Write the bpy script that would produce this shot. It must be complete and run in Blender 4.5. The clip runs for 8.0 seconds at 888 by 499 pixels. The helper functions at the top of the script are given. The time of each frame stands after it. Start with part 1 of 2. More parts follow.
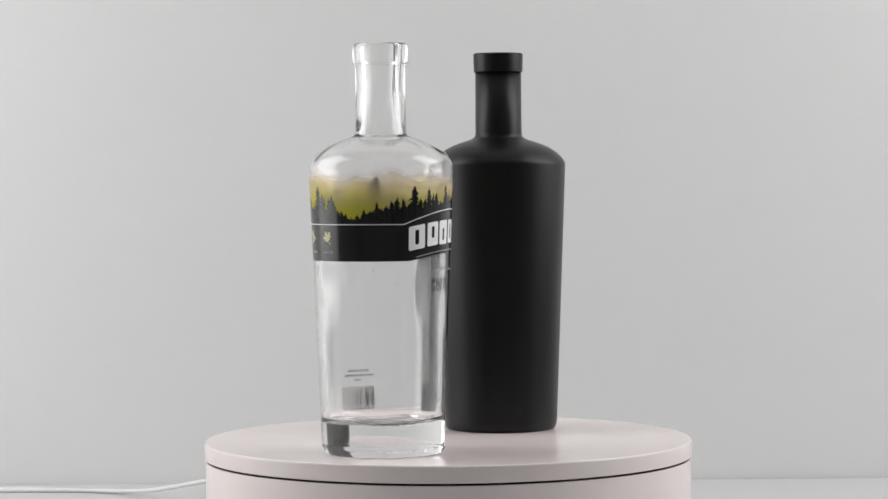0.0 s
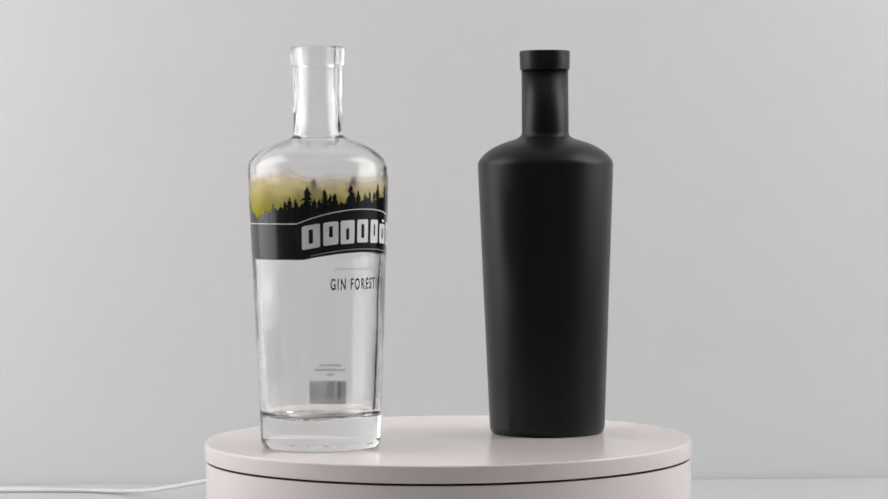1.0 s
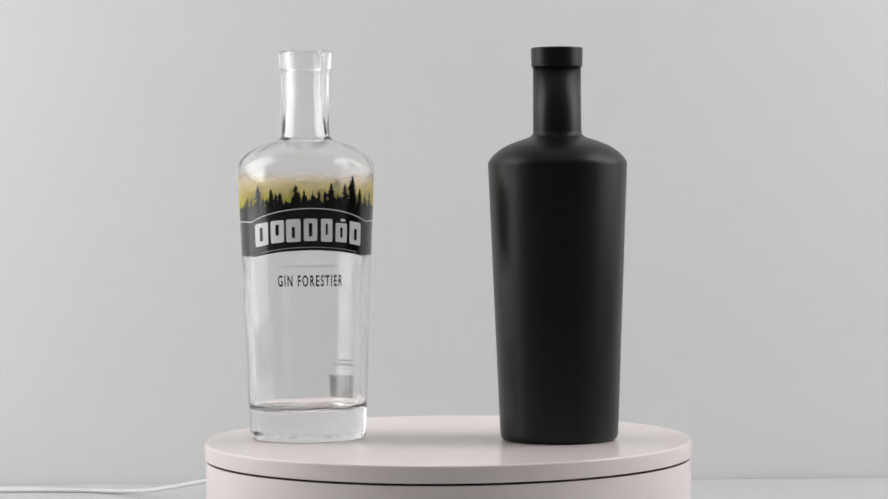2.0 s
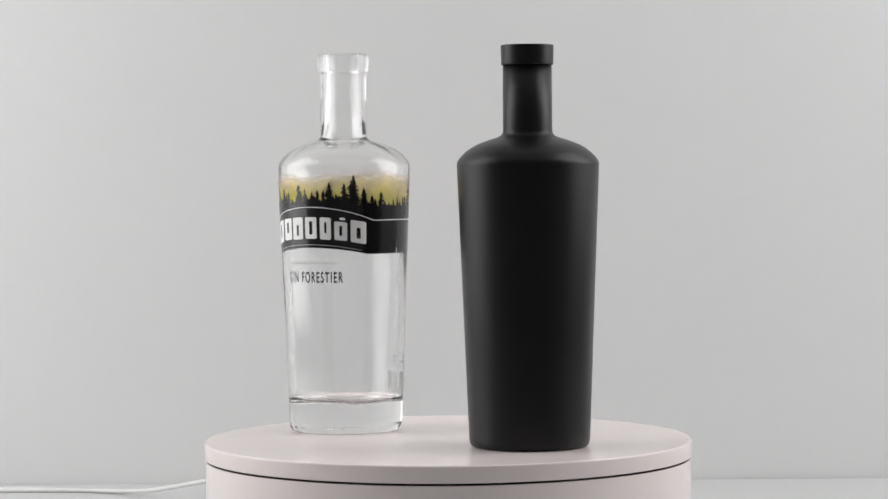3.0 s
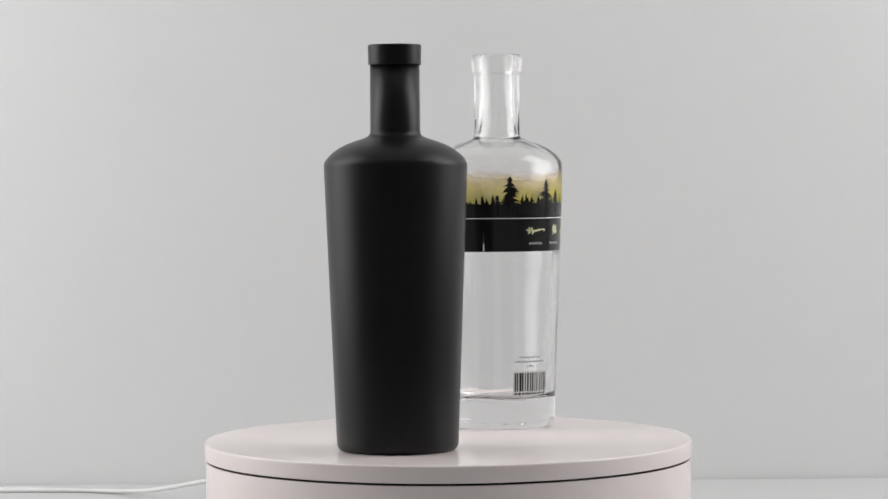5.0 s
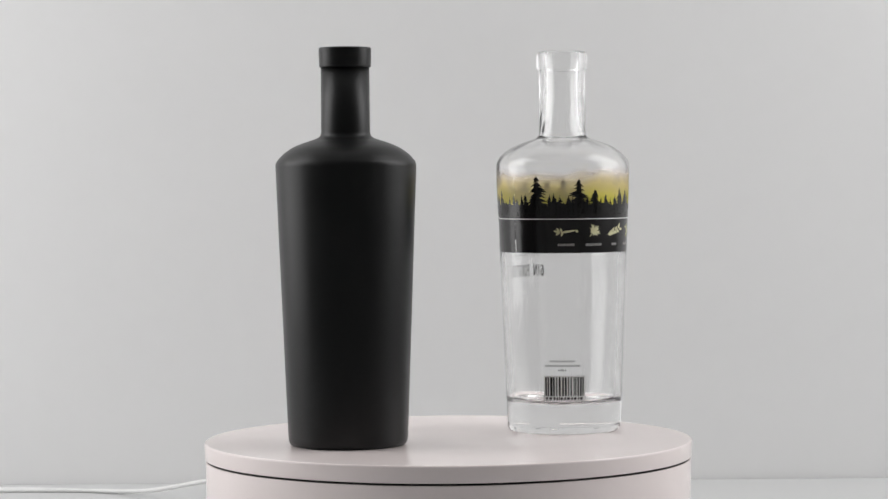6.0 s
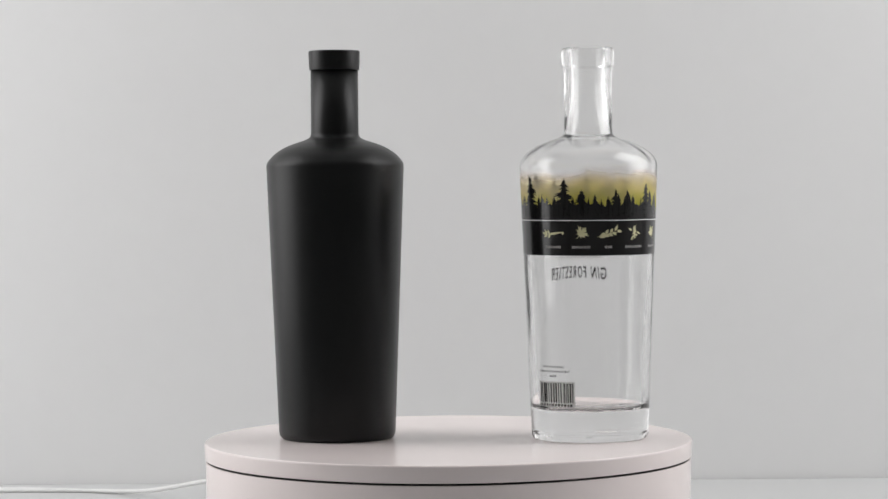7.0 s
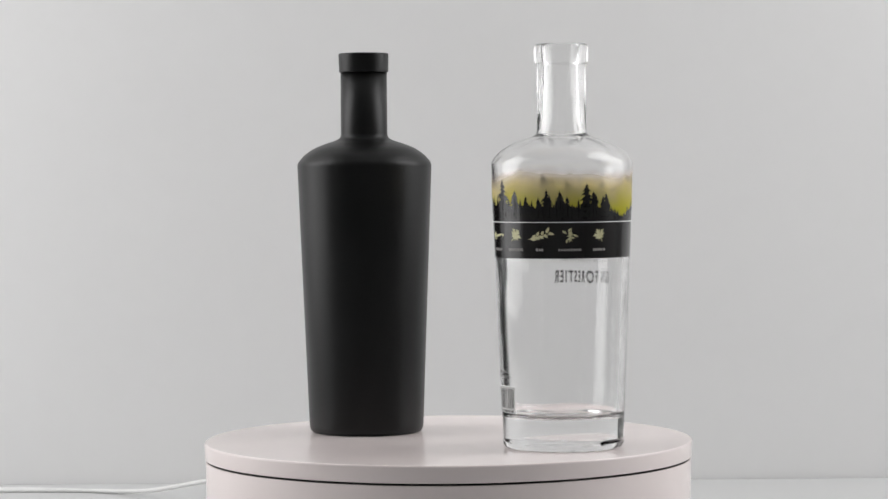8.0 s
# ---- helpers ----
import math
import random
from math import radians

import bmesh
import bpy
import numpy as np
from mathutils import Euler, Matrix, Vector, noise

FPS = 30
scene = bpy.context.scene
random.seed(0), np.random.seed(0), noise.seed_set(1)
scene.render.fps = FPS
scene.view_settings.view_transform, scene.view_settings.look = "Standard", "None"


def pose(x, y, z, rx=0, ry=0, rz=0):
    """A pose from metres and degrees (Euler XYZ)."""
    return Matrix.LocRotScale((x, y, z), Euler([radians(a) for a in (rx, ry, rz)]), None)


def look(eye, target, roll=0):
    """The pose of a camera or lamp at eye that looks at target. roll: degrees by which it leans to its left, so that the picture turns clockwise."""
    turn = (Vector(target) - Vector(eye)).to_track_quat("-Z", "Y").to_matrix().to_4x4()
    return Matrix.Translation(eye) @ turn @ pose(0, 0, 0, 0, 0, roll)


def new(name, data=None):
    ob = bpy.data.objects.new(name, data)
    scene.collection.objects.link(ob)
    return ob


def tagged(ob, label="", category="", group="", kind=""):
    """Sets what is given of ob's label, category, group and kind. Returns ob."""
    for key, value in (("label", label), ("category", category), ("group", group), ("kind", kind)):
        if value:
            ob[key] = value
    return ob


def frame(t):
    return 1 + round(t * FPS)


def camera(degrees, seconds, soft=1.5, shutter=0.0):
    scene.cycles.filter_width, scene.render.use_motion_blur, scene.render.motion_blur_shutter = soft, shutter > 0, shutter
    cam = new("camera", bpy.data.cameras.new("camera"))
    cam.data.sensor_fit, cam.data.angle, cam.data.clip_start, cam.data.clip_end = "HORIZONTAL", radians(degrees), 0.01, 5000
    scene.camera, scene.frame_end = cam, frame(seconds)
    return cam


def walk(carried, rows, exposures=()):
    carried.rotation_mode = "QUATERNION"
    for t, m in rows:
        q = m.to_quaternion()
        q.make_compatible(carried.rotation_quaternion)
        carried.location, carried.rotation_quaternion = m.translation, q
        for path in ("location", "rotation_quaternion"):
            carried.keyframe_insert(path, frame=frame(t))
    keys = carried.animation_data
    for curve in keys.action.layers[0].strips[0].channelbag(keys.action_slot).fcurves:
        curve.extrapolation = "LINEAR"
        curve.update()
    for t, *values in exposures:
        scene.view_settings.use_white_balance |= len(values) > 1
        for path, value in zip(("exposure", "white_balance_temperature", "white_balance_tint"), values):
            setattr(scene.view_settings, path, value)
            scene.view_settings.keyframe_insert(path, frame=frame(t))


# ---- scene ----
W_DEG = 35.290          # turntable speed, degrees a second, clockwise from above
ORBIT_BLACK, PHASE_BLACK = 0.0764, 60.81
ORBIT_CLEAR, PHASE_CLEAR = 0.09673, 244.15
TABLE_Z = -0.080
WALL_Y = 0.422

view = pose(0, -1.7486, 0.1819, 90 - 1.733, 0, 0.061) @ pose(0, 0, 0, 0, 0, -0.45)
cam = camera(19.635, 8.0, soft=1.5)
walk(cam, [(0.0, view), (8.0, view)], exposures=[(0.0, 0.0), (8.0, 0.0)])

# ---------------------------------------------------------------- light
world = bpy.data.worlds.new("world")
world.use_nodes = True
world.node_tree.nodes["Background"].inputs[0].default_value = (0.8, 0.85, 0.9, 1)
world.node_tree.nodes["Background"].inputs[1].default_value = 0.05
scene.world = world


def softbox(name, eye, target, width, height, watts, color):
    data = bpy.data.lights.new(name, "AREA")
    data.shape, data.size, data.size_y = "RECTANGLE", width, height
    data.energy, data.color = watts, color
    # the cloth is brightest in its middle and dims towards the rim
    data.use_nodes = True
    nodes, links = data.node_tree.nodes, data.node_tree.links
    place, away, far, fall = (nodes.new("ShaderNode" + k) for k in ("NewGeometry", "VectorMath", "VectorMath", "MapRange"))
    away.operation, far.operation = "SUBTRACT", "LENGTH"
    away.inputs[1].default_value = (0.5, 0.5, 0)
    links.new(place.outputs["Parametric"], away.inputs[0])
    links.new(away.outputs[0], far.inputs[0])
    fall.interpolation_type = "SMOOTHSTEP"
    fall.inputs["From Max"].default_value = 0.60
    fall.inputs["To Min"].default_value, fall.inputs["To Max"].default_value = 1.25, 0.60
    links.new(far.outputs["Value"], fall.inputs["Value"])
    links.new(fall.outputs[0], nodes["Emission"].inputs["Strength"])
    ob = new(name, data)
    ob.matrix_world = look(eye, target)
    return ob


softbox("softbox_key", (-0.92, 0.04, 0.65), (0.0, 0.04, 0.49), 0.78, 1.36, 11.65, (1.0, 0.993, 0.993))
softbox("softbox_fill", (0.92, 0.02, 0.81), (0.0, 0.02, 0.58), 0.78, 1.40, 12.25, (1.0, 0.993, 0.993))


# ---------------------------------------------------------------- materials
def material(name):
    m = bpy.data.materials.new(name)
    m.use_nodes = True
    return m, m.node_tree.nodes, m.node_tree.links, m.node_tree.nodes["Principled BSDF"]


def matte(name, dark, light, rough=0.5, scale=6.0, bump=0.05, fine=300.0, coat=0.0, stretch=(1, 1, 1), rough_span=0.08, gloss=0.5):
    """Paint with a wide cloudy variation, a fine grain and a slight relief."""
    m, nodes, links, shader = material(name)
    coords = nodes.new("ShaderNodeTexCoord")
    mapping = nodes.new("ShaderNodeMapping")
    mapping.inputs["Scale"].default_value = stretch
    links.new(coords.outputs["Object"], mapping.inputs["Vector"])
    wide, grain = nodes.new("ShaderNodeTexNoise"), nodes.new("ShaderNodeTexNoise")
    wide.inputs["Scale"].default_value, wide.inputs["Detail"].default_value = scale, 4
    grain.inputs["Scale"].default_value, grain.inputs["Detail"].default_value = fine, 2
    for node in (wide, grain):
        links.new(mapping.outputs[0], node.inputs["Vector"])
    mix = nodes.new("ShaderNodeMix")
    mix.data_type = "FLOAT"
    mix.inputs[0].default_value = 0.35
    links.new(wide.outputs[0], mix.inputs[2])
    links.new(grain.outputs[0], mix.inputs[3])
    ramp = nodes.new("ShaderNodeValToRGB")
    ramp.color_ramp.elements[0].position, ramp.color_ramp.elements[0].color = 0.3, (*dark, 1)
    ramp.color_ramp.elements[1].position, ramp.color_ramp.elements[1].color = 0.7, (*light, 1)
    links.new(mix.outputs[0], ramp.inputs[0])
    links.new(ramp.outputs[0], shader.inputs["Base Color"])
    span = nodes.new("ShaderNodeMapRange")
    span.inputs["To Min"].default_value, span.inputs["To Max"].default_value = rough - rough_span, rough + rough_span
    links.new(wide.outputs[0], span.inputs["Value"])
    links.new(span.outputs[0], shader.inputs["Roughness"])
    relief = nodes.new("ShaderNodeBump")
    relief.inputs["Strength"].default_value, relief.inputs["Distance"].default_value = bump, 0.0006
    links.new(grain.outputs[0], relief.inputs["Height"])
    links.new(relief.outputs[0], shader.inputs["Normal"])
    shader.inputs["Coat Weight"].default_value = coat
    shader.inputs["Specular IOR Level"].default_value = gloss
    return m


def clear_glass():
    m, nodes, links, shader = material("clear_glass")
    shader.inputs["Base Color"].default_value = (0.997, 0.998, 0.997, 1)
    shader.inputs["Transmission Weight"].default_value = 1.0
    shader.inputs["Roughness"].default_value = 0.055
    shader.inputs["IOR"].default_value = 1.5
    return m


def sky_ink(low, high):
    """Translucent yellow screen print that thins out to bare glass towards its upper edge."""
    m, nodes, links, shader = material("sky_ink")
    coords, split = nodes.new("ShaderNodeTexCoord"), nodes.new("ShaderNodeSeparateXYZ")
    links.new(coords.outputs["Object"], split.inputs[0])
    cloud = nodes.new("ShaderNodeTexNoise")
    cloud.inputs["Scale"].default_value, cloud.inputs["Detail"].default_value = 30, 3
    links.new(coords.outputs["Object"], cloud.inputs["Vector"])
    shift = nodes.new("ShaderNodeMath")
    shift.operation = "MULTIPLY_ADD"
    shift.inputs[1].default_value = 0.030
    links.new(cloud.outputs[0], shift.inputs[0])
    links.new(split.outputs["Z"], shift.inputs[2])
    height = nodes.new("ShaderNodeMapRange")
    height.inputs["From Min"].default_value, height.inputs["From Max"].default_value = low + 0.013, high + 0.015
    links.new(shift.outputs[0], height.inputs["Value"])
    colour, alpha = nodes.new("ShaderNodeValToRGB"), nodes.new("ShaderNodeValToRGB")
    c, a = colour.color_ramp, alpha.color_ramp
    c.elements[0].position, c.elements[0].color = 0.20, (1.0, 0.94, 0.14, 1)
    c.elements[1].position, c.elements[1].color = 0.95, (1.0, 0.90, 0.86, 1)
    middle = c.elements.new(0.60)
    middle.color = (1.0, 0.89, 0.52, 1)
    a.elements[0].position, a.elements[0].color = 0.62, (1, 1, 1, 1)
    a.elements[1].position, a.elements[1].color = 1.0, (0, 0, 0, 1)
    for node in (colour, alpha):
        links.new(height.outputs[0], node.inputs[0])
    tint = nodes.new("ShaderNodeMix")
    tint.data_type = "RGBA"
    tint.inputs[6].default_value = (1, 1, 1, 1)
    links.new(alpha.outputs[0], tint.inputs[0])
    links.new(colour.outputs[0], tint.inputs[7])
    cover = nodes.new("ShaderNodeMath")
    cover.operation = "MULTIPLY"
    cover.inputs[1].default_value = 0.72
    links.new(alpha.outputs[0], cover.inputs[0])
    thin, front, back = (nodes.new("ShaderNodeBsdf" + k) for k in ("Transparent", "Diffuse", "Translucent"))
    links.new(tint.outputs[2], thin.inputs[0])
    links.new(colour.outputs[0], front.inputs[0])
    links.new(colour.outputs[0], back.inputs[0])
    ink, film = nodes.new("ShaderNodeMixShader"), nodes.new("ShaderNodeMixShader")
    ink.inputs[0].default_value = 0.70
    links.new(front.outputs[0], ink.inputs[1])
    links.new(back.outputs[0], ink.inputs[2])
    links.new(cover.outputs[0], film.inputs[0])
    links.new(thin.outputs[0], film.inputs[1])
    links.new(ink.outputs[0], film.inputs[2])
    links.new(film.outputs[0], nodes["Material Output"].inputs["Surface"])
    return m


def thin_white():
    """A thin white screen print that lets part of the light through."""
    m, nodes, links, shader = material("thin_white_ink")
    speckle = nodes.new("ShaderNodeTexNoise")
    speckle.inputs["Scale"].default_value = 900
    span = nodes.new("ShaderNodeMapRange")
    span.inputs["To Min"].default_value, span.inputs["To Max"].default_value = 0.95, 1.0
    links.new(speckle.outputs[0], span.inputs["Value"])
    clear, front, back = (nodes.new("ShaderNodeBsdf" + k) for k in ("Transparent", "Diffuse", "Translucent"))
    front.inputs[0].default_value = back.inputs[0].default_value = (0.92, 0.92, 0.91, 1)
    ink, film = nodes.new("ShaderNodeMixShader"), nodes.new("ShaderNodeMixShader")
    for node, first, second in ((ink, front, back), (film, clear, ink)):
        links.new(first.outputs[0], node.inputs[1])
        links.new(second.outputs[0], node.inputs[2])
    ink.inputs[0].default_value = 0.55
    links.new(span.outputs[0], film.inputs[0])
    links.new(film.outputs[0], nodes["Material Output"].inputs["Surface"])
    return m


BACKDROP = matte("backdrop_paint", (0.81, 0.81, 0.81), (0.83, 0.83, 0.83), 0.75, 2.0, 0.01, 60.0)
TABLE = matte("table_paint", (0.555, 0.56, 0.56), (0.595, 0.60, 0.60), 0.45, 8.0, 0.03)
# pale grey of the unseen enclosure, set for how much light it returns
ROOM = matte("bounce_paint", (0.72, 0.72, 0.715), (0.78, 0.78, 0.775), 0.8, 2.0, 0.1)
PLATTER = matte("platter_lacquer", (0.890, 0.800, 0.785), (0.910, 0.820, 0.805), 0.22, 9.0, 0.008, 420.0, rough_span=0.03)
# near-black colour that holds the shade inside the platter gap
GAP = matte("gap_shadow", (0.02, 0.018, 0.016), (0.03, 0.027, 0.025), 0.8)
BLACK = matte("black_soft_touch", (0.0042, 0.0045, 0.0046), (0.0060, 0.0063, 0.0064), 0.34, 18.0, 0.10, 900.0, gloss=0.27)
CABLE = matte("white_rubber", (0.72, 0.72, 0.71), (0.80, 0.80, 0.79), 0.45, 30.0)
GLASS = clear_glass()
INK_BLACK = matte("black_ink", (0.006, 0.0055, 0.006), (0.010, 0.009, 0.009), 0.17, 60.0, 0.03, 1500.0, rough_span=0.03, gloss=0.5)
INK_WHITE = matte("white_ink", (0.88, 0.88, 0.87), (0.92, 0.92, 0.91), 0.45, 90.0, 0.05, 1500.0)
INK_CREAM = matte("cream_ink", (0.52, 0.50, 0.27), (0.68, 0.66, 0.42), 0.45, 200.0, 0.05, 1500.0)
INK_GREY = matte("grey_ink", (0.42, 0.42, 0.41), (0.50, 0.50, 0.49), 0.5, 90.0, 0.05, 1500.0)
INK_CAPTION = matte("faded_grey_ink", (0.24, 0.235, 0.225), (0.34, 0.33, 0.32), 0.5, 300.0, 0.05, 1500.0)
INK_THIN = thin_white()
INK_NOTE = matte("dark_grey_ink", (0.13, 0.13, 0.13), (0.19, 0.19, 0.19), 0.5, 90.0, 0.05, 1500.0)
INK_SKY = sky_ink(0.1488, 0.1845)


# ---------------------------------------------------------------- mesh helpers
def part(name, bm, mat, parent=None, label="", smooth=False):
    me = bpy.data.meshes.new(name)
    bm.normal_update()
    bm.to_mesh(me)
    bm.free()
    me.materials.append(mat)
    if smooth:
        for poly in me.polygons:
            poly.use_smooth = True
    ob = new(name, me)
    if parent:
        ob.parent = parent
    if label:
        ob["label"] = label
    return ob


def box(x0, x1, y0, y1, z0, z1, bevel=0.0):
    bm = bmesh.new()
    bmesh.ops.create_cube(bm, size=1)
    for v in bm.verts:
        v.co = ((x0, x1)[v.co.x > 0], (y0, y1)[v.co.y > 0], (z0, z1)[v.co.z > 0])
    if bevel:
        bmesh.ops.bevel(bm, geom=bm.edges[:], offset=bevel, segments=3, affect="EDGES", profile=0.5)
    return bm


def rounded(points, steps=6):
    """A profile line (r, z, fillet) with its corners rounded."""
    line = []
    for i, (r, z, f) in enumerate(points):
        here = Vector((r, z))
        if f <= 0 or i in (0, len(points) - 1):
            line.append(here)
            continue
        a, b = Vector(points[i - 1][:2]) - here, Vector(points[i + 1][:2]) - here
        p = here + a.normalized() * min(f, a.length * 0.49)
        q = here + b.normalized() * min(f, b.length * 0.49)
        for k in range(steps + 1):
            s = k / steps
            line.append(p * (1 - s) ** 2 + here * 2 * s * (1 - s) + q * s * s)
    return line


def lathe(line, sides=128, wobble=None):
    """Turns a profile line round the z axis."""
    bm = bmesh.new()
    rings = []
    for r, z in line:
        if r < 1e-6:
            rings.append([bm.verts.new((0, 0, z))])
            continue
        ring = []
        for k in range(sides):
            a = math.tau * k / sides
            rr = r + (wobble(a, r, z) if wobble else 0)
            ring.append(bm.verts.new((rr * math.cos(a), rr * math.sin(a), z)))
        rings.append(ring)
    for low, up in zip(rings, rings[1:]):
        for k in range(sides):
            j = (k + 1) % sides
            if len(low) == 1 and len(up) > 1:
                bm.faces.new((low[0], up[j], up[k]))
            elif len(up) == 1 and len(low) > 1:
                bm.faces.new((low[k], low[j], up[0]))
            elif len(low) > 1:
                bm.faces.new((low[k], low[j], up[j], up[k]))
    bmesh.ops.recalc_face_normals(bm, faces=bm.faces)
    return bm


# ---------------------------------------------------------------- the place
def setting():
    tagged(part("wall_back", box(-2.2, 2.2, WALL_Y, WALL_Y + 0.1, -0.85, 1.75), BACKDROP),
           "smooth pale grey painted wall behind the turntable", "wall", kind="structure")
    # out-of-view enclosure, added to bounce softbox light and fill the reflections
    tagged(part("wall_left", box(-2.3, -2.2, -3.2, WALL_Y + 0.1, -0.85, 1.75), ROOM), "unseen plain grey side wall, added to bounce light", "wall", kind="structure")
    tagged(part("wall_right", box(2.2, 2.3, -3.2, WALL_Y + 0.1, -0.85, 1.75), ROOM), "unseen plain grey side wall, added to bounce light", "wall", kind="structure")
    tagged(part("wall_front", box(-2.3, 2.3, -3.3, -3.2, -0.85, 1.75), ROOM), "unseen plain grey wall facing the backdrop, added to bounce light", "wall", kind="structure")
    tagged(part("floor", box(-2.3, 2.3, -3.3, WALL_Y + 0.1, -0.95, -0.85), ROOM), "unseen plain grey floor, added to bounce light", "floor", kind="structure")
    tagged(part("ceiling", box(-2.3, 2.3, -3.3, WALL_Y + 0.1, 1.75, 1.85), ROOM), "unseen plain grey ceiling, added to bounce light", "ceiling", kind="structure")
    tagged(part("counter", box(-1.1, 1.1, -0.45, WALL_Y - 0.002, -0.85, TABLE_Z, 0.004), TABLE),
           "pale grey counter under the turntable", "counter", kind="structure")


def turntable():
    thing = tagged(new("turntable"), "round off-white motorised turntable with a dark gap below its platter", "turntable")
    thing.matrix_world = pose(0, 0, TABLE_Z)
    top = -TABLE_Z
    R = 0.1659
    part("base", lathe(rounded([(0, 0.0, 0), (0.164, 0.0, 0.002), (0.1651, top - 0.0127, 0.0004), (0.158, top - 0.0127, 0.0003),
                                (0.158, top - 0.0133, 0), (0, top - 0.0133, 0)]), 192), PLATTER, thing, "off-white round housing", True)
    # near-black core and ledge ring, added to paint the gap's shade
    part("gap_shade", lathe([(0, top - 0.0132), (0.1572, top - 0.0132), (0.1572, top - 0.01262), (0.1640, top - 0.01262), (0.1640, top - 0.0122), (0.1572, top - 0.0122),
                           (0.1572, top - 0.0110), (0, top - 0.0110)], 128), GAP, thing, "near-black disc and ring that paint the shade of the gap")
    platter = part("platter", lathe(rounded([(0, -0.0112, 0), (R - 0.0003, -0.0112, 0.0007), (R, 0, 0.0016), (0, 0, 0)]), 192), PLATTER, thing,
                   "off-white lacquered disc", True)
    platter.location = (0, 0, top)
    for ob in thing.children:
        for e in ob.data.polygons:
            e.use_smooth = abs(e.normal.z) < 0.99
    return thing, platter


def power_cable():
    data = bpy.data.curves.new("power_cable", "CURVE")
    data.dimensions, data.bevel_depth, data.bevel_resolution, data.resolution_u = "3D", 0.0017, 5, 16
    z = TABLE_Z + 0.0017
    # the lead leaves the housing, comes down to the counter and runs off beside its own returning loop
    lead = [(-0.10, 0.125, z + 0.037), (-0.150, 0.170, z + 0.034), (-0.19, 0.235, z + 0.0225), (-0.225, 0.295, z + 0.009), (-0.255, 0.338, z + 0.0010),
            (-0.295, 0.360, z), (-0.34, 0.362, z), (-0.40, 0.363, z), (-0.52, 0.366, z), (-0.68, 0.372, z), (-0.9, 0.38, z)]
    loop = [(x, y + 0.0013, h - 0.0005) for x, y, h in lead[:6]] + [(-0.335, 0.370, z), (-0.40, 0.376, z), (-0.52, 0.380, z), (-0.68, 0.386, z), (-0.9, 0.394, z)]
    for places in (lead, loop):
        spline = data.splines.new("NURBS")
        spline.points.add(len(places) - 1)
        for point, co in zip(spline.points, places):
            point.co = (*co, 1)
        spline.use_endpoint_u, spline.order_u = True, 4
    data.use_fill_caps = True
    data.materials.append(CABLE)
    return tagged(new("power_cable", data), "thin white power cable lying on the pale counter", "cable")


# ---------------------------------------------------------------- bottles
BODY = [(0.0396, 0.0, 0.0062), (0.0468, 0.1880, 0.0022), (0.0424, 0.1936, 0.0030), (0.0357, 0.1985, 0.0040), (0.0270, 0.2020, 0.0040),
        (0.0196, 0.2042, 0.0030), (0.0162, 0.2064, 0.0026), (0.0161, 0.2516, 0.0)]


def black_bottle():
    thing = tagged(new("black_bottle"), "matte black coated glass bottle standing on the turntable", "bottle")
    outer = [(0, 0.0016, 0), (0.0320, 0.0016, 0.001), (0.0332, 0, 0.0008)] + [(r * 1.005, z, f) for r, z, f in BODY]
    bore = [(0.0104, 0.2516, 0), (0.0104, 0.2080, 0.004), (0.0420, 0.1860, 0.008), (0.0355, 0.0240, 0.008), (0, 0.0240, 0)]
    part("body", lathe(rounded(outer + bore), 160), BLACK, thing, "", True)
    ring = [(0.0104, 0.2517, 0), (0.0172, 0.2517, 0.0007), (0.01755, 0.2650, 0.0012), (0.0104, 0.2650, 0.0008), (0.0104, 0.2517, 0)]
    part("lip", lathe(rounded(ring), 128), BLACK, thing, "raised ring round the mouth", True)
    return thing


def ripple(a, r, z):
    """The uneven inside of moulded glass."""
    p = Vector((math.cos(a) * 1.6, math.sin(a) * 1.6, z * 24))
    return (0.00058 * noise.noise(p) + 0.00030 * noise.noise(p * 2.3) + 0.00005 * noise.noise(p * 6.1)) * min(1, max(0, (z - 0.05) / 0.05)) * min(1, max(0, (0.249 - z) / 0.02))


def ink_print(name, bm, mat, parent, label=""):
    """A printed shape, shaded with the round glass under it."""
    bm.normal_update()
    for f in bm.faces:
        middle = f.calc_center_median()
        if f.normal.x * middle.x + f.normal.y * middle.y < 0:
            f.normal_flip()
    ob = part(name, bm, mat, parent, label, True)
    normals = []
    for v in ob.data.vertices:
        n = Vector((v.co.x, v.co.y, 0)).normalized()
        n.z = -0.0377
        normals.append(n.normalized())
    ob.data.normals_split_custom_set_from_vertices(normals)
    return ob


# the print: flat shapes are laid out in degrees round the bottle and millimetres up it, then bent onto the glass
NAME_AT, CODE_AT, SEAM_AT = -13.0, 120.0, 72.0


def glass_radius(z):
    return 0.03985 + (z - 0.0062) * (0.0467 - 0.03985) / (0.1880 - 0.0062)


def bend(bm, lift, step=3.0):
    xs = [v.co.x for v in bm.verts]
    lo, hi = min(xs), max(xs)
    cut = math.ceil(lo / step) * step
    while cut < hi:
        bmesh.ops.bisect_plane(bm, geom=bm.verts[:] + bm.edges[:] + bm.faces[:], plane_co=(cut, 0, 0), plane_no=(1, 0, 0), dist=1e-5)
        cut += step
    for v in bm.verts:
        a, z = radians(v.co.x), v.co.y / 1000
        r = glass_radius(z) + lift + v.co.z
        v.co = (r * math.cos(a), r * math.sin(a), z)
    return bm


def polygon(bm, points, z=0.0):
    return bm.faces.new([bm.verts.new((x, y, z)) for x, y in points])


def arch(a, flat, rise, half):
    d = (a - NAME_AT + 180) % 360 - 180
    return flat + rise * max(0.0, 1 - (d / half) ** 2)


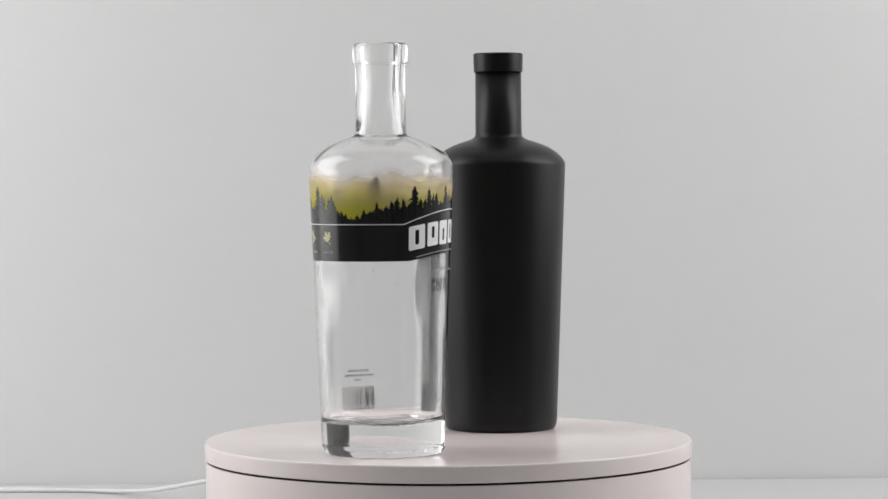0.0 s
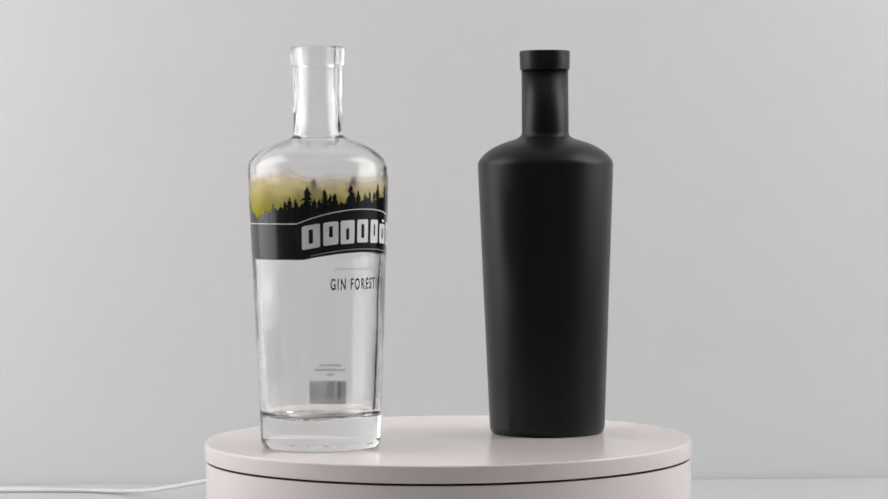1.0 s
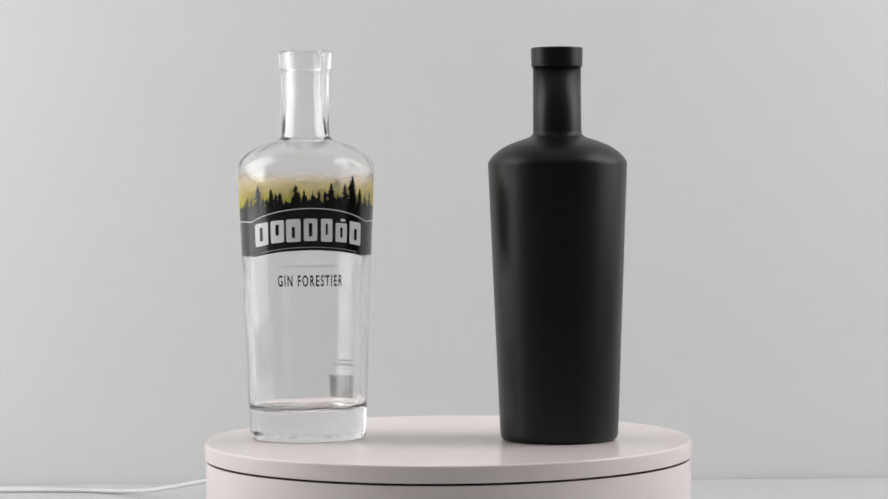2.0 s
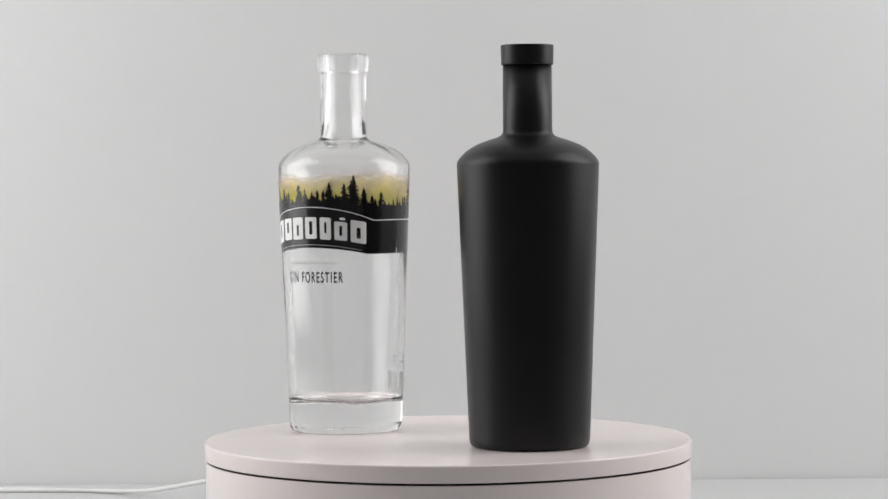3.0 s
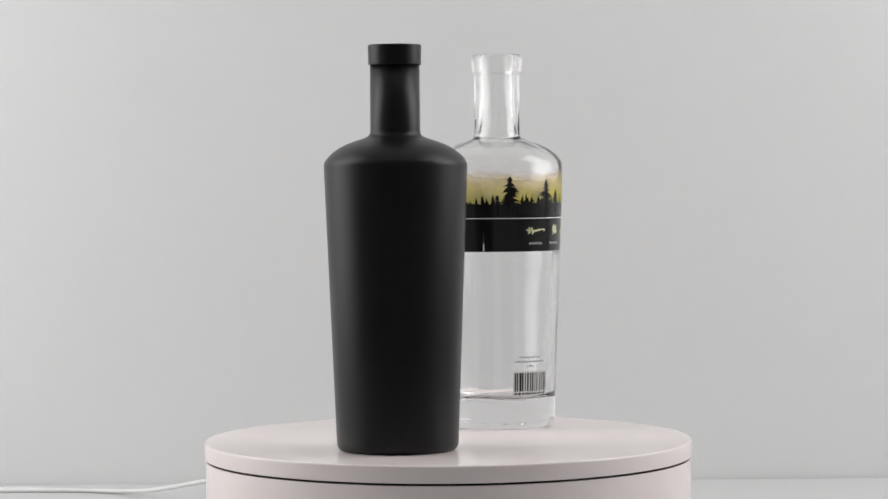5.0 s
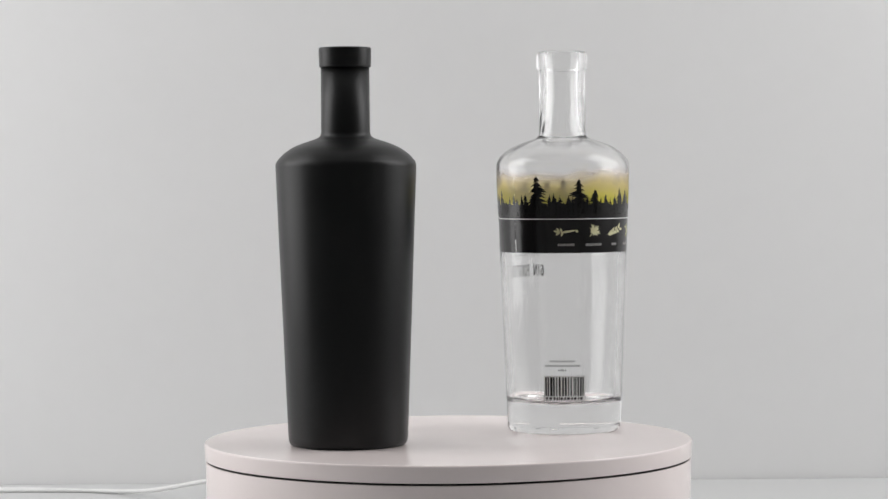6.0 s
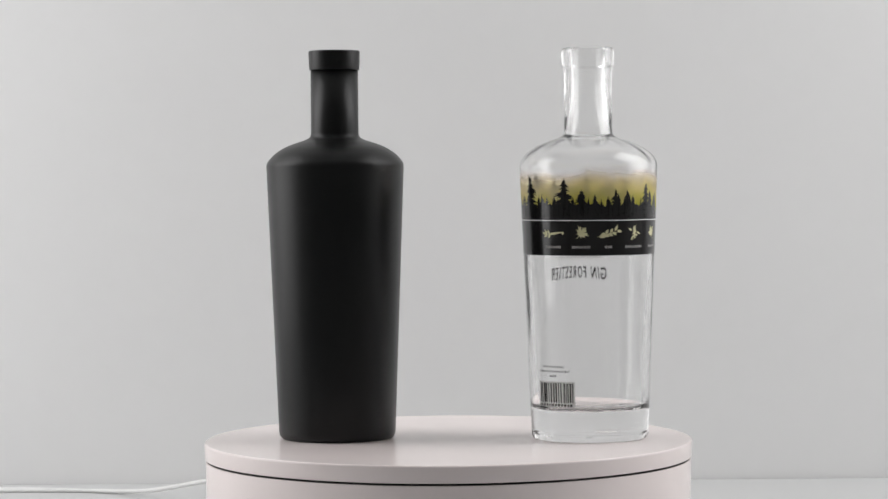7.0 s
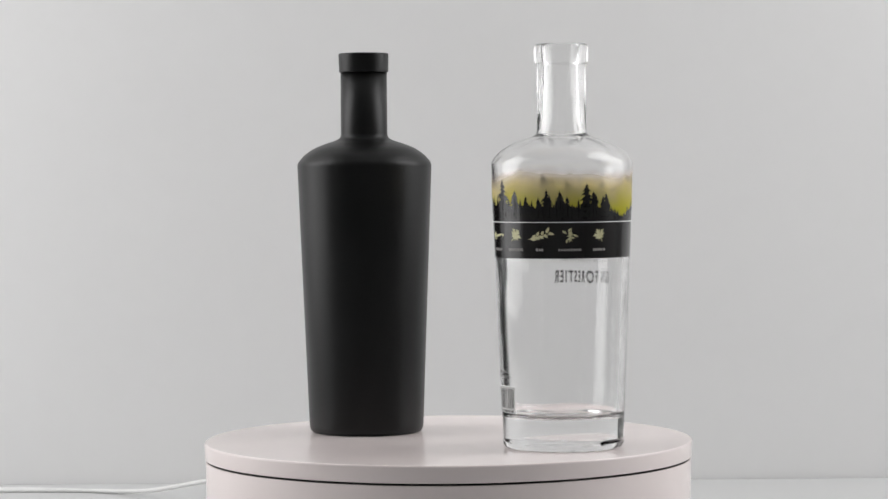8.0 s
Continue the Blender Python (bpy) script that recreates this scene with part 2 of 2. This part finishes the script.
def top_line(a):
    return arch(a, 148.8, 9.2, 57)


def low_line(a):
    return arch(a, 125.4, 4.5, 52)


def strip(low, high, start, end, step=1.0):
    """A ribbon round the bottle between two edges given as functions of the angle."""
    bm = bmesh.new()
    count = max(1, round((end - start) / step))
    row = []
    for k in range(count + 1):
        a = start + (end - start) * k / count
        row.append((bm.verts.new((a, low(a), 0)), bm.verts.new((a, high(a), 0))))
    for (p, q), (r, s) in zip(row, row[1:]):
        bm.faces.new((p, r, s, q))
    return bm


def fir(bm, rng, a, tip, width, z):
    """One fir of the printed skyline: a stem with ragged, drooping boughs on both sides."""
    base = top_line(a) - 1.0
    tall = tip - base
    tiers = max(6, int(tall / 1.05))
    for k in range(tiers):
        s0, s1 = k / tiers, min(1.0, (k + 1.7) / tiers)
        wide = width * ((1 - s0) ** 0.72 + 0.04)
        for side in (-1, 1):
            reach = wide * rng.choice((0.55, 0.8, 0.95, 1.1, 1.25)) * rng.uniform(0.85, 1.1)
            droop = rng.uniform(0.2, 1.3)
            low, up = base + tall * s0, base + tall * s1
            corners = [(a, low - 0.5), (a + side * reach * 0.6, low - droop * 0.4), (a + side * reach, low - droop), (a + side * reach * 0.5, low + (up - low) * 0.55), (a, up)]
            if up > top_line(a) + 3.0:
                polygon(bm, corners[::side], z)
    polygon(bm, [(a - 0.5, base + 4), (a + 0.5, base + 4), (a + 0.14, tip + 1.0), (a - 0.14, tip + 1.0)], z)


def skyline():
    rng = random.Random(7)
    bm = bmesh.new()
    tall = [(-61, 173), (-47, 171), (-25, 173.5), (-18, 170), (-11, 168), (5, 174.5), (11, 167), (18, 174), (26, 179.5), (35, 171), (43, 166), (52, 168),
            (85, 165), (96, 178), (113, 162), (133, 176), (148, 168.5), (159, 165), (171, 163), (177, 169), (188, 168), (210, 173), (218, 166), (228, 167),
            (-144, 168), (-135, 165)]
    for a, tip in tall:
        fir(bm, rng, a, tip, (tip - top_line(a)) * (0.50 if 80 < a < 165 else 0.42), rng.uniform(0, 4e-5))
    a = -288.0
    while a < 72:
        d = (a + 13 + 180) % 360 - 180
        valley = math.exp(-((a + 113) / 14) ** 2)
        tip = top_line(a) + rng.uniform(8.5, 17.0) * (1 - 0.55 * valley) * (0.72 if abs(d) < 50 else 1)
        fir(bm, rng, a, tip, rng.uniform(4.2, 7.0), rng.uniform(0, 4e-5))
        a += rng.uniform(3.4, 6.0)
    return bm


def flat_text(text, weight=0.0, gap=1.0, smooth=6):
    data = bpy.data.curves.new("lettering", "FONT")
    data.body, data.size, data.offset, data.space_character, data.resolution_u = text, 1.0, weight, gap, smooth
    ob = new("lettering", data)
    me = bpy.data.meshes.new_from_object(ob.evaluated_get(bpy.context.evaluated_depsgraph_get()))
    bpy.data.objects.remove(ob)
    bm = bmesh.new()
    bm.from_mesh(me)
    bpy.data.meshes.remove(me)
    return bm


def printed(text, centre, span, low, high, weight=0.0, gap=1.0):
    """Lettering over span degrees round the bottle, low to high millimetres up it."""
    bm = flat_text(text, weight, gap)
    xs, ys = [v.co.x for v in bm.verts], [v.co.y for v in bm.verts]
    x0, x1, y0, y1 = min(xs), max(xs), min(ys), max(ys)
    for v in bm.verts:
        v.co = (centre + ((v.co.x - x0) / (x1 - x0) - 0.5) * span, low + (v.co.y - y0) / (y1 - y0) * (high - low), 0)
    return bm


def name_block(start, end, low, high, slot=None):
    """One plain block of the large emblem on the arch, with cut corners and a slot through it."""
    def ring(x0, x1, y0, y1, c, d):
        return [(x0 + c, y0), (x1 - c, y0), (x1, y0 + d), (x1, y1 - d), (x1 - c, y1), (x0 + c, y1), (x0, y1 - d), (x0, y0 + d)]

    bm = bmesh.new()
    outer = ring(start, end, low, high, 1.1, 0.8)
    if slot is None:
        polygon(bm, outer)
    else:
        inner = ring(*slot, 0.5, 0.4)
        for i in range(8):
            j = (i + 1) % 8
            polygon(bm, [outer[i], outer[j], inner[j], inner[i]])
    for v in bm.verts:
        v.co.y += 4.0 * (1 - ((v.co.x - NAME_AT) / 52) ** 2)
    return bm


def blot(kind, a, z):
    """The pale plant emblems of the band."""
    rng = random.Random(kind)
    bm = bmesh.new()
    k = 1.27                      # degrees in a millimetre round the bottle
    grow = (1.40, 1.16, 1.36, 1.30, 1.18)[kind]

    def leaf(x, y, turn, length, width, z):
        c, s = math.cos(turn), math.sin(turn)
        shape = [(0, 0), (0.3, 0.5), (0.65, 0.42), (1, 0), (0.65, -0.42), (0.3, -0.5)]
        polygon(bm, [(x + (c * u * length - s * v * width) * k, y + s * u * length + c * v * width) for u, v in shape], z)

    if kind == 0:                 # fir twig
        leaf(a - 3.4 * k, z - 0.6, 0.14, 9.5, 1.1, 0)
        for i, (x, turn, length) in enumerate(((-3.2, 2.2, 2.8), (-3.2, 2.9, 3.2), (-3.0, 3.7, 2.8), (-2.0, 2.0, 2.4), (-1.6, 4.2, 2.2), (4.6, 0.5, 1.6))):
            leaf(a + x * k, z - 0.4, turn, length, 1.1, 1e-6 * (i + 1))
    elif kind in (1, 4):          # lobed leaves
        half = [(0, 1), (0.15, 0.65), (0.35, 0.75), (0.20, 0.28), (0.58, 0.60), (0.62, 0.40), (0.98, 0.42), (0.50, 0.08), (0.8, -0.08), (0.30, -0.26), (0.4, -0.5),
                (0.05, -0.38), (0.05, -0.9)]
        turn, size = ((-0.75, 4.6), (0.5, 4.3))[kind == 4]
        c, s = math.cos(turn), math.sin(turn)
        outline = half + [(-u, v) for u, v in half[:0:-1]]
        polygon(bm, [(a + k * size * (c * u - s * v), z + size * (s * u + c * v)) for u, v in outline])
        bmesh.ops.triangulate(bm, faces=bm.faces[:])
    elif kind == 2:               # long branch
        for i in range(9):
            leaf(a + k * (-5.0 + 1.15 * i), z - 1.3 + 0.32 * i, rng.uniform(0.5, 1.3) if i % 2 else rng.uniform(-0.9, -0.2), rng.uniform(2.2, 3.6), 1.5, 2e-6 * i)
        leaf(a - 6.2 * k, z - 1.9, 0.22, 12.5, 0.7, 3e-5)
    else:                         # small bush
        for i in range(13):
            t = math.tau * i / 13 + rng.uniform(-0.4, 0.4)
            leaf(a + k * rng.uniform(-1.8, 1.8), z + rng.uniform(-2.4, 2.0), t, rng.uniform(1.6, 3.4), 1.05, 2e-6 * i)
        leaf(a - k * 0.4, z - 4.0, 1.4, 8.2, 0.7, 4e-5)
    for v in bm.verts:
        v.co.x, v.co.y = a + (v.co.x - a) * grow, z + (v.co.y - z) * grow
    return bm


def bars(centre, span, low, high, count, seed, fill=0.7, ragged=False):
    """A row of plain bars in place of fine print."""
    rng = random.Random(seed)
    bm = bmesh.new()
    weights = [rng.uniform(0.4, 1.9) if ragged else rng.uniform(0.5, 1.5) for _ in range(count)]
    total, a = sum(weights), centre - span / 2
    for w in weights:
        wide = span * w / total
        if ragged:
            fill = rng.choice((0.35, 0.5, 0.65, 0.8))
        nick = 0.0 if ragged else (high - low) * rng.uniform(0, 0.3)
        polygon(bm, [(a, low), (a + wide * fill, low + nick * 0.5), (a + wide * fill, high), (a, high - nick)])
        a += wide
    return bm


def clear_bottle():
    thing = tagged(new("clear_bottle"), "empty clear glass bottle printed with a black fir skyline band", "bottle")
    outer = [(0, 0.0032, 0), (0.0250, 0.0024, 0.003), (0.0335, 0.0003, 0.001), (0.0380, 0.0, 0.0012), (0.03975, 0.0034, 0.0016), (0.0467, 0.1880, 0.0034)] + BODY[2:-1]
    lip = [(0.0161, 0.2514, 0.0008), (0.0177, 0.2522, 0.0007), (0.0180, 0.2628, 0.0022), (0.0165, 0.2651, 0.0012), (0.0114, 0.2649, 0.0012)]
    skin = rounded(outer + lip + [(0.0105, 0.2500, 0)], 7)
    wall = lambda z: 0.0052 - 0.0041 * min(1, max(0, (z - 0.110) / 0.066)) ** 1.2
    # inside the shoulder: the outside moved in by the wall's thickness, which thickens only in the neck
    dome = [p for p in rounded(outer, 7) if 0.1795 < p.y < 0.2041]
    throat = []
    for a, p, b in zip(dome, dome[1:], dome[2:]):
        along = (b - a).normalized()
        thick = 0.0011
        throat.append(p + Vector((-along.y, along.x)) * thick)
    throat = [throat[0]] + [q for p, q in zip(throat, throat[1:]) if q.y > p.y + 1e-5]
    throat += rounded([(throat[-1].x, throat[-1].y, 0), (0.0148, 0.2053, 0.0018), (0.0142, 0.2085, 0.0020), (0.0115, 0.2200, 0.0060), (0.0107, 0.2320, 0), (0.0102, 0.2350, 0), (0.0104, 0.2490, 0)], 7)[1:]
    tall = [Vector((glass_radius(z) - wall(z), z)) for z in [0.036 + 0.010 * i for i in range(15)]]
    cup = rounded([(0.0, 0.0204, 0), (0.0120, 0.0202, 0.006), (0.0290, 0.0202, 0.0050), (0.0350, 0.0222, 0.0035), (tall[0].x, tall[0].y, 0)], 9)[:-1]
    inside = (cup + tall + throat)[::-1]
    inner = {(round(p.x, 7), round(p.y, 7)) for p in inside}
    line = skin + inside

    def wob(a, r, z):
        if (round(r, 7), round(z, 7)) in inner:
            return ripple(a, r, z) * (1 if r > 0.02 else 0.7)
        if z < 0.0040 and r > 0.0345:
            return 0.0008 * noise.noise(Vector((math.cos(a) * 6.5, math.sin(a) * 6.5, z * 150 + 5)))
        return 0.0

    glass = lathe(line, 160, wob)
    for v in glass.verts:         # the poured floor is uneven
        r = math.hypot(v.co.x, v.co.y)
        if 0.0185 < v.co.z < 0.034 and r < glass_radius(v.co.z) - 0.003:
            v.co.z += 0.0012 * noise.noise(Vector((v.co.x * 48, v.co.y * 48, 4.0))) * min(1, (0.036 - v.co.z) / 0.008)
    part("glass", glass, GLASS, thing, "thick clear glass", True)
    s, e = SEAM_AT - 359.3, SEAM_AT
    ragged = random.Random(19)

    def tufts(a):
        """The dense low wood between the single firs."""
        valley = math.exp(-((a + 113) / 16) ** 2)
        wood = (5.0 if low_line(a) > 125.5 else 10.2) * (1 - 0.7 * valley)
        return top_line(a) + wood + 2.6 * noise.noise(Vector((a * 0.22, 3, 0))) + 1.5 * noise.noise(Vector((a * 0.9, 9, 0))) + ragged.uniform(-0.9, 0.9)

    ink_print("sky_print", bend(strip(lambda a: top_line(a) + 0.5, lambda a: 185.2, s, e), 0.00005, 720), INK_SKY, thing, "translucent yellow sky fading upwards")
    ink_print("band_print", bend(strip(low_line, tufts, s, e, 0.5), 0.00010, 720), INK_BLACK, thing, "black printed band")
    ink_print("skyline_print", bend(skyline(), 0.00016), INK_BLACK, thing, "black printed fir trees")
    ink_print("rule_print", bend(strip(lambda a: top_line(a) - 0.30, lambda a: top_line(a) + 0.22, s, e), 0.00024, 720), INK_WHITE, thing, "thin pale line")
    ink_print("lower_rule_print", bend(strip(lambda a: arch(a, 126.6, 5.2, 52), lambda a: arch(a, 126.6, 5.2, 52) + 0.45, NAME_AT - 46, NAME_AT + 46), 0.00024, 720),
         INK_GREY, thing, "thin grey line")
    # the large maker's emblem, as plain white blocks on the arch
    cells = [-58.5, -42.0, -27.5, -12.8, 1.2, 14.9, 30.6]
    for i, (a, span) in enumerate(zip(cells, (16.2, 13.6, 13.6, 12.6, 11.2, 12.4, 15.2))):
        wall = (0.36, 0.35, 0.36, 0.34, 0.37, 0.36, 0.35)[i] * span
        foot, head = ((3.2, 3.0), (5.0, 2.8), (2.6, 5.2), (3.0, 3.0), (4.6, 3.2), (3.0, 2.8), (3.0, 4.8))[i]
        low, high = 131.9 + 0.3 * (i % 2), 147.2 if i != 5 else 145.0
        left, right = a - span / 2 + 0.5, a + span / 2 - 0.5
        slot = (left + wall, right - wall, low + foot, high - head)
        ink_print("block_print", bend(name_block(left, right, low, high, slot), 0.00026), INK_WHITE, thing, "large white printed block")
    ink_print("accent_print", bend(name_block(13.6, 19.0, 146.2, 148.0), 0.00026), INK_WHITE, thing, "small white printed bar")
    ink_print("kind_print", bend(printed("GIN FORESTIER", NAME_AT, 59, 105.6, 113.2, 0.018, 1.30), 0.00014), INK_BLACK, thing, "small black lettering")
    ink_print("motto_print", bend(bars(NAME_AT, 50, 118.4, 120.2, 26, 3, 0.35), 0.00014), INK_GREY, thing, "faint grey fine print")
    for i, a in enumerate((122, 147.5, 171, 196, 222)):
        ink_print("emblem_print", bend(blot(i, a, 140.2), 0.00024), INK_CREAM, thing, "pale plant emblem")
        ink_print("caption_print", bend(bars(a, (15, 16, 7, 19, 12)[i], 130.2, 132.0, (9, 9, 4, 13, 8)[i], 20 + i, 0.78), 0.00024), INK_CAPTION, thing, "pale fine print")
    ground = ink_print("code_ground_print", bend(strip(lambda a: 24.0, lambda a: 41.0, CODE_AT - 20.5, CODE_AT + 20.0), 0.00008, 720), INK_THIN, thing, "white printed ground")
    ink_print("code_print", bend(bars(CODE_AT, 38, 27.0, 40.0, 18, 5, 0.5, True), 0.00014), INK_BLACK, ground, "black printed bars")
    ink_print("code_caption_print", bend(bars(CODE_AT, 38, 24.4, 26.2, 12, 6, 0.6), 0.00014), INK_BLACK, ground, "fine print")
    for i, (z, span, n) in enumerate(((50.2, 24, 9), (47.1, 34, 13), (44.0, 8, 3))):
        ink_print("note_print", bend(bars(CODE_AT - 2, span, z, z + 1.5, n * 2, 40 + i, 0.55), 0.00014), INK_NOTE, thing, "fine print")
    for a, z, r in ((100, 114.8, 0.50), (111, 114.2, 0.28), (146, 107.0, 0.22), (64, 118.0, 0.25), (-76, 111.0, 0.30)):
        speck = bmesh.new()
        polygon(speck, [(a + 1.25 * r * math.cos(t * 0.785), z + r * math.sin(t * 0.785)) for t in range(8)])
        ink_print("speck", bend(speck, 0.00012), INK_BLACK, thing, "tiny dark speck on the glass")
    return thing


setting()
table_thing, platter_part = turntable()
power_cable()
dark_thing = black_bottle()
clear_thing = clear_bottle()


def motions():
    times = [i / 4 for i in range(33)]
    turn = lambda t: -W_DEG * t

    def on_platter(radius, phase):
        return [(t, pose(radius * math.cos(radians(phase + turn(t))), radius * math.sin(radians(phase + turn(t))), 0.0002, 0, 0, turn(t))) for t in times]

    walk(platter_part, [(t, pose(0, 0, -TABLE_Z, 0, 0, turn(t))) for t in times])
    walk(dark_thing, on_platter(ORBIT_BLACK, PHASE_BLACK))
    walk(clear_thing, on_platter(ORBIT_CLEAR, PHASE_CLEAR))


motions()
